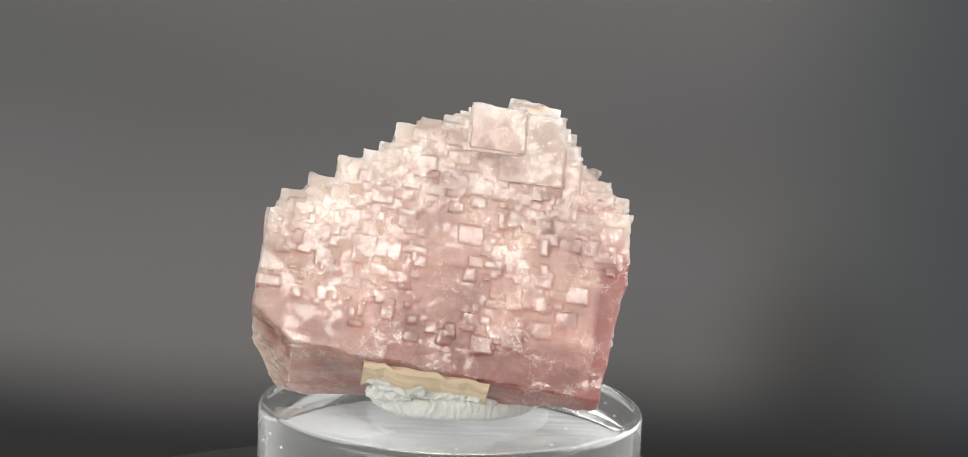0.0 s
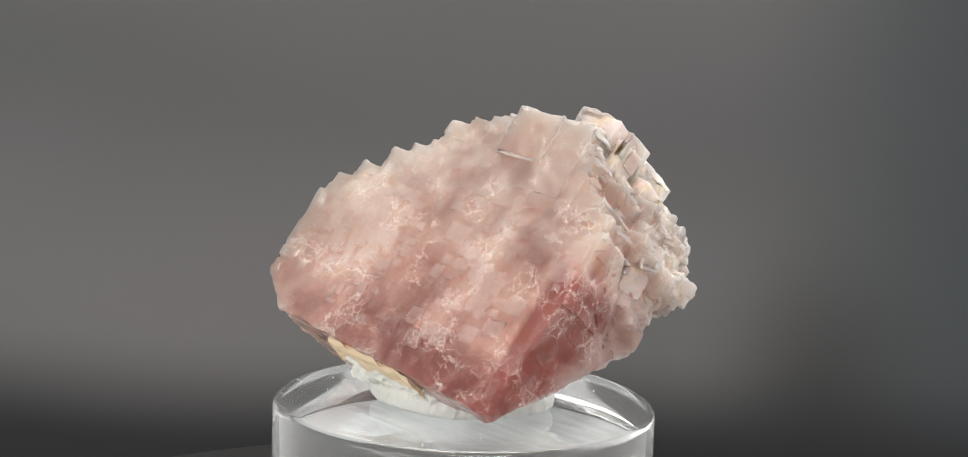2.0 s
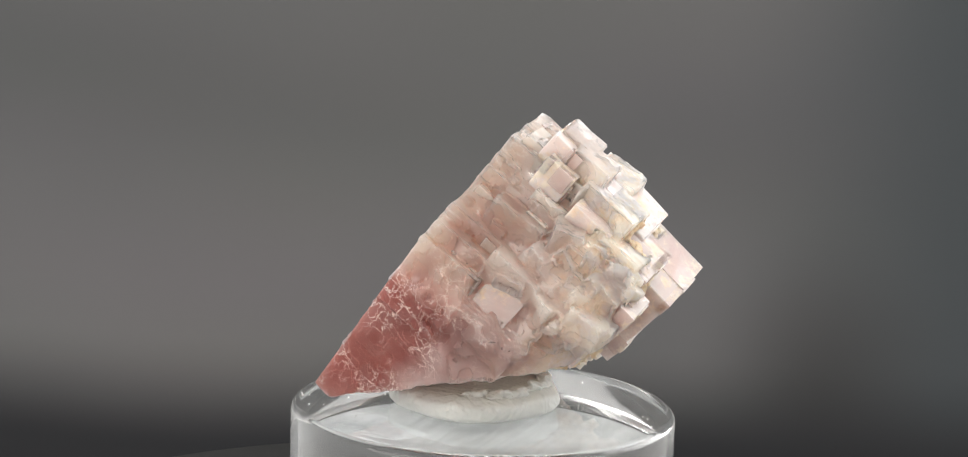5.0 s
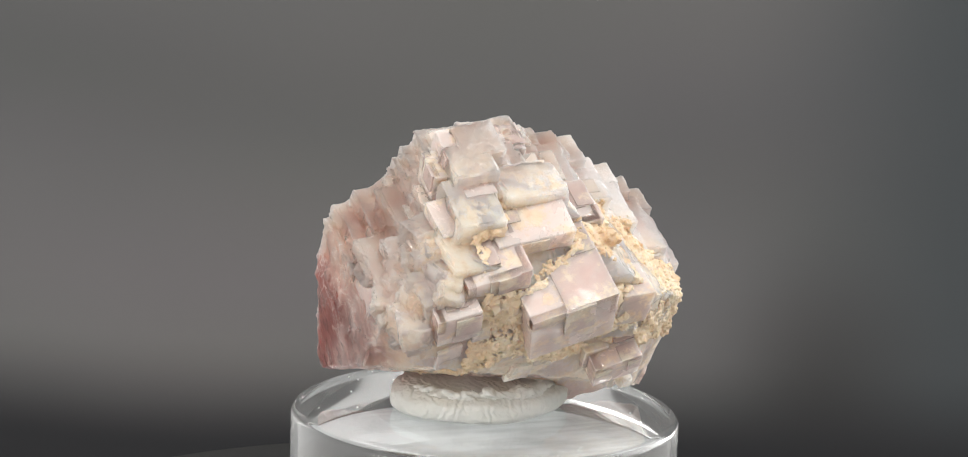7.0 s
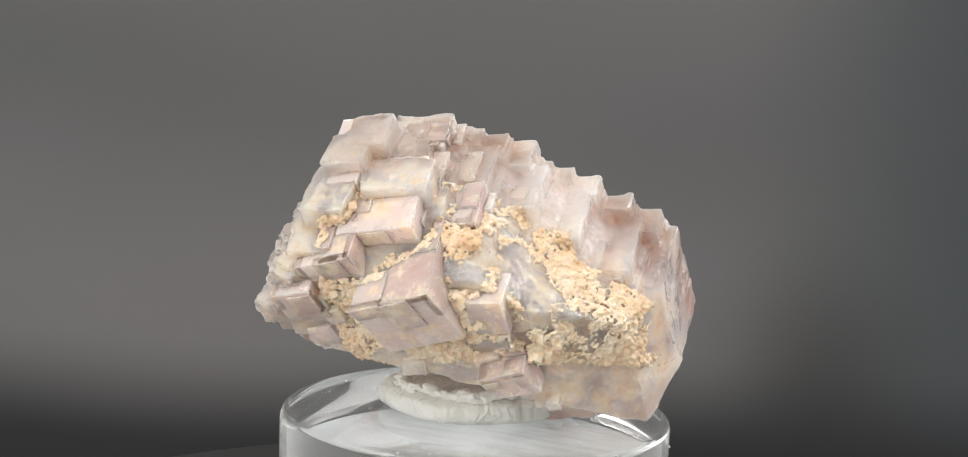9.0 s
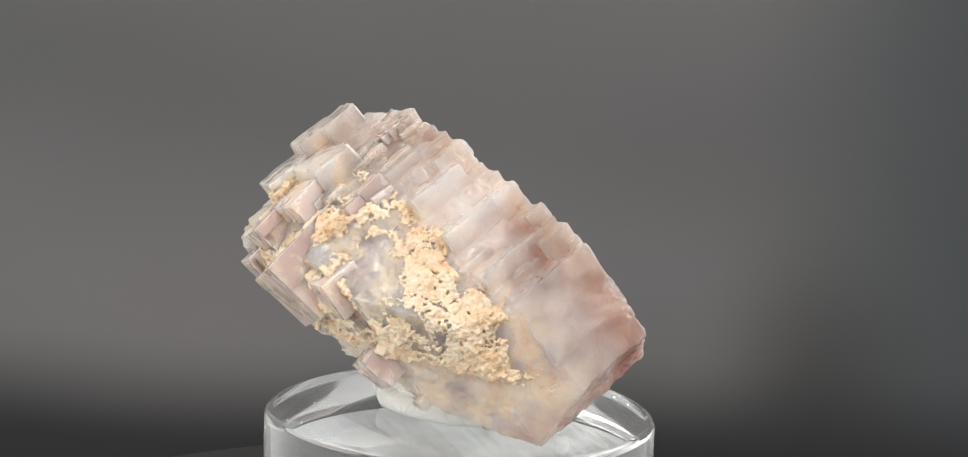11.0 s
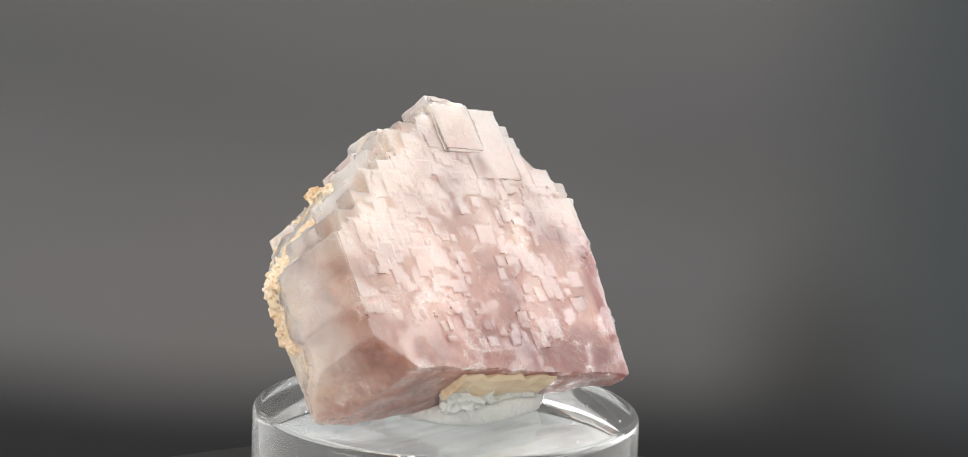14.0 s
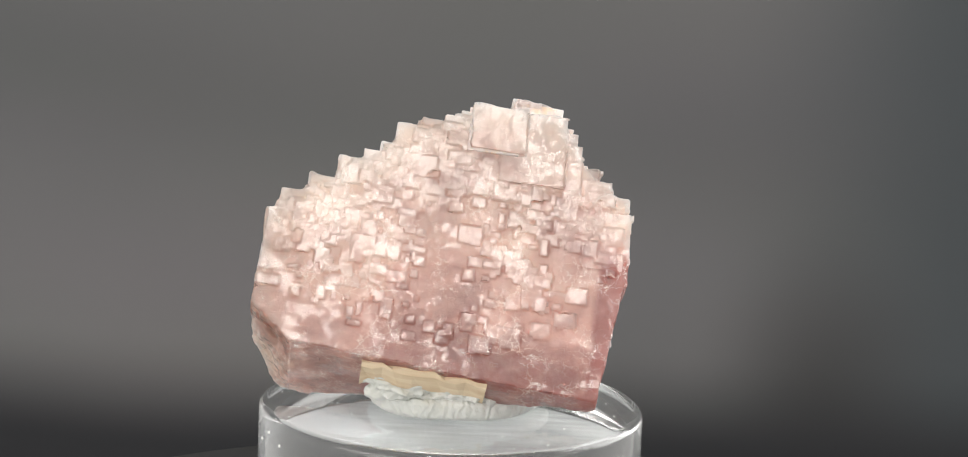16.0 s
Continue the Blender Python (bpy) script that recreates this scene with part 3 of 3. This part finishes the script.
    for ca, cc, sa, sc, count in clusters:
        for _ in range(count):
            a, c = random.gauss(ca, sa), random.gauss(cc, sc)
            top = min(18.5 + (a + 27) * 0.8, 34.5, 47 - 1.5 * a)
            if not (-27.5 < a < 16 and 1.5 < c < top - 0.4) or -8.5 < a < -3 and 4 < c < 20:
                continue
            k = random.choice((0.35, 0.6, 1.0))
            w, h = random.uniform(0.9, 3.2) * k, random.uniform(0.9, 2.8) * k
            y = -15.62 - random.choice((0.03, 0.04, 0.06, 0.08, 0.12))
            heap.box((a - w / 2, y, c - h / 2), (min(a + w / 2, 17.2), -14.0, c + h / 2), 3.0, 0.03)

    # smaller cubes along the crest, the long slope and over the rear
    def rough_side(n):
        return n.z > 0.3 and abs(n.y) < 0.95 or n.y > 0.3 and n.z > -0.35 or n.x < -0.6 and n.z > -0.1
    for k, (p, n) in enumerate(surface_points(solid, 420, rough_side)):
        if n.x < -0.5 and (n.z < 0.3 or p.x < -15):
            continue
        if n.y > 0.2 and k % 5 < 4 or n.z > 0.3 and p.y > -12 and p.x < -6 and k % 4:
            continue
        size = random.choice((1.2, 1.8, 2.4, 3.2, 4.2, 5.0) if n.y > 0.2 else (1.2, 1.6, 2.0, 2.6, 3.4, 4.4)) * random.uniform(0.85, 1.15)
        half = [size / 2 * random.uniform(0.8, 1.3) for _ in range(3)]
        reach = sum(abs(x) * h for x, h in zip(n, half))
        c = p + n * (random.uniform(0.2, 0.5 if n.x < -0.6 and n.z < 0.3 else 1.4) - reach)
        c.y = max(c.y, -15.4 + half[1])
        c.x = min(c.x, 16.6 - half[0])
        lo, hi = [x - h for x, h in zip(c, half)], [x + h for x, h in zip(c, half)]
        if size > 1.9 and k % 2 == 0:
            block(lo, hi, LILAC if n.y > 0.2 or p.y > -6 else PEACH, turn=4, bev=0.08, lean=10.0 if n.y > 0.2 else 0.0, pitch=-6.0 if n.y > 0.2 else 0.0)
        else:
            heap.box(lo, hi, 5, 0.1)
    me = heap.mesh("body")
    me.materials.append(BODY)
    body = new("body", me)
    body.parent, body.matrix_basis = thing, LATTICE
    intergrow(body, 0.17)

    def worn(q, n):
        if n.y < -0.9:
            return 0.02 * noise.noise(q * 0.5)
        if n.x > 0.8 or n.x < -0.8:
            # curved fracture steps
            f = noise.noise(q * 0.16) * 5 + noise.noise(q * 0.5) * 1.6
            e = noise.noise(q * 0.33 + Vector((9, 4, 1)))
            low = n.x < 0 or q.z + 0.6 * q.y < 9
            return (0.05 if low else 0.28) * (math.floor(f) + 0.35 * (f - math.floor(f))) + (0.2 if low else 0.5) * e
        flat = 0.3 if max(abs(n.x), abs(n.y), abs(n.z)) > 0.97 else 1.0
        return flat * (noise.noise(q * 0.4) * 0.45 + noise.noise(q * 1.3) * 0.16)
    weather(body.data, worn)

    # druzy yellow crust lodged between the rear cubes: minute crystals
    crust = Heap()
    for p, n in surface_points(body.data, 85000, lambda n: n.y > -0.3):
        dense = noise.noise(p * 0.15 + Vector((3, 1, 7))) + 0.45 * noise.noise(p * 0.5)
        under = p.z - 1.2 * p.y
        if p.y < -5.5 + 2.5 * dense or p.x > 8 or under < 8.5 or dense < -0.2 or p.x < -19 and p.y < -3 or p.z > 37:
            continue
        r = random.choice((0.10, 0.13, 0.16, 0.21, 0.30)) * random.uniform(0.7, 1.2) * (0.8 + dense)
        out = random.uniform(-0.2, 0.05 + max(0.0, 0.6 * dense))
        at = p + n * out
        sq = [random.uniform(0.5, 1.3) * r for _ in range(3)]
        crust.box([x - q for x, q in zip(at, sq)], [x + q for x, q in zip(at, sq)], 40, 0.04)
    me = crust.mesh("crust")
    me.materials.append(CRUST)
    grains = tagged(new("crust", me), "crumbly yellow iron-stained crust", kind="stuff")
    grains.parent, grains.matrix_basis = thing, LATTICE
    intergrow(grains, 0.105)

    # pale nodule on the crust
    bm = bmesh.new()
    bmesh.ops.create_icosphere(bm, subdivisions=4, radius=1)
    for v in bm.verts:
        q = v.co * (1 + 0.22 * noise.noise(v.co * 1.4) + 0.05 * noise.noise(v.co * 5))
        v.co = (Vector((q.x * 1.5, q.y * 1.7, q.z * 2.3)) + Vector((-18.4, 4.4, 18.2))) * MM
    part("nodule", bm, CRUST, thing, "cream-coloured rounded nodule", smooth=True, m=LATTICE)
    bpy.data.meshes.remove(solid)
    THINGS.append(thing)


def build_splinter():
    thing = tagged(new("wood_splinter"), "pale wooden splinter wedged under the crystal on the putty", "wooden wedge")
    bm = bmesh.new()
    rings = []
    for k in range(13):
        f = k / 12
        a = -14.2 + 15.5 * f
        t = 1.0 - 0.72 * f
        b0, c1 = 13.9 + 0.5 * f, -0.9 - 1.75 * f
        ring = []
        for y, z in ((b0, c1), (b0 + 0.25, c1 - 0.7 * t), (b0 - 0.3, c1 - 1.2 * t), (b0 - 4.5, c1 - 1.5 * t), (b0 - 4.7, c1)):
            w = noise.noise(Vector((a, y, z))) * 0.5
            ring.append(bm.verts.new(Vector((a, -y - w, z + w)) * MM))
        rings.append(ring)
    for r0, r1 in zip(rings, rings[1:]):
        for i in range(5):
            bm.faces.new((r0[i], r0[(i + 1) % 5], r1[(i + 1) % 5], r1[i]))
    bm.faces.new(rings[0])
    bm.faces.new(rings[-1][::-1])
    bmesh.ops.recalc_face_normals(bm, faces=bm.faces[:])
    part("splinter", bm, WOOD, thing, m=LATTICE)
    THINGS.append(thing)


def build_crumbs():
    """Torn putty squeezed up under the splinter and the crystal."""
    thing = tagged(new("torn_putty"), "crumbled grey putty torn into flakes beneath the crystal", "putty")
    heap = Heap()
    dots, tris = ball(2)

    def flake(at, r, k):
        m, seed = jitter(25), Vector((k * 3.1, k, 0))
        vs = []
        for v in dots:
            q = v * (1 + 0.55 * noise.noise(v * 1.7 + seed))
            vs.append((m @ Vector((q.x * 1.4, q.y * 0.9, q.z * 0.45)) * r + Vector(at)) * MM + Vector((0, 0, TOP)))
        heap.add(vs, tris)
    for k in range(130):
        f = random.random()
        z = random.uniform(3.0, 6.8 - 3.4 * f)
        flake((-12.2 + 15.0 * f + random.gauss(0, 0.4), -10.6 + 1.2 * random.random() + (6.6 - z) * 0.5, z), random.uniform(0.4, 1.5), k)
    for k in range(110):
        ang = random.uniform(0.2, 2.9)
        flake((9.0 * math.cos(ang) - 1.0, 8.6 * math.sin(ang) + 1.0, random.uniform(2.6, 4.2)), random.uniform(0.5, 1.2), k + 200)
    me = heap.mesh("crumbled_putty")
    me.materials.append(PUTTY)
    me.shade_smooth()
    flakes = tagged(new("crumbled_putty", me), kind="stuff")
    flakes.parent = thing
    intergrow(flakes, 0.16)
    flakes.data.shade_smooth()
    THINGS.append(thing)


build_turntable()
build_acrylic()
build_putty()
build_specimen()
build_splinter()
build_crumbs()


def motions():
    steps = [i * 1.0 for i in range(17)]
    for thing in THINGS:
        walk(thing, [(t, pose(0, 0, 0, 0, 0, -TURN * t)) for t in steps])


motions()
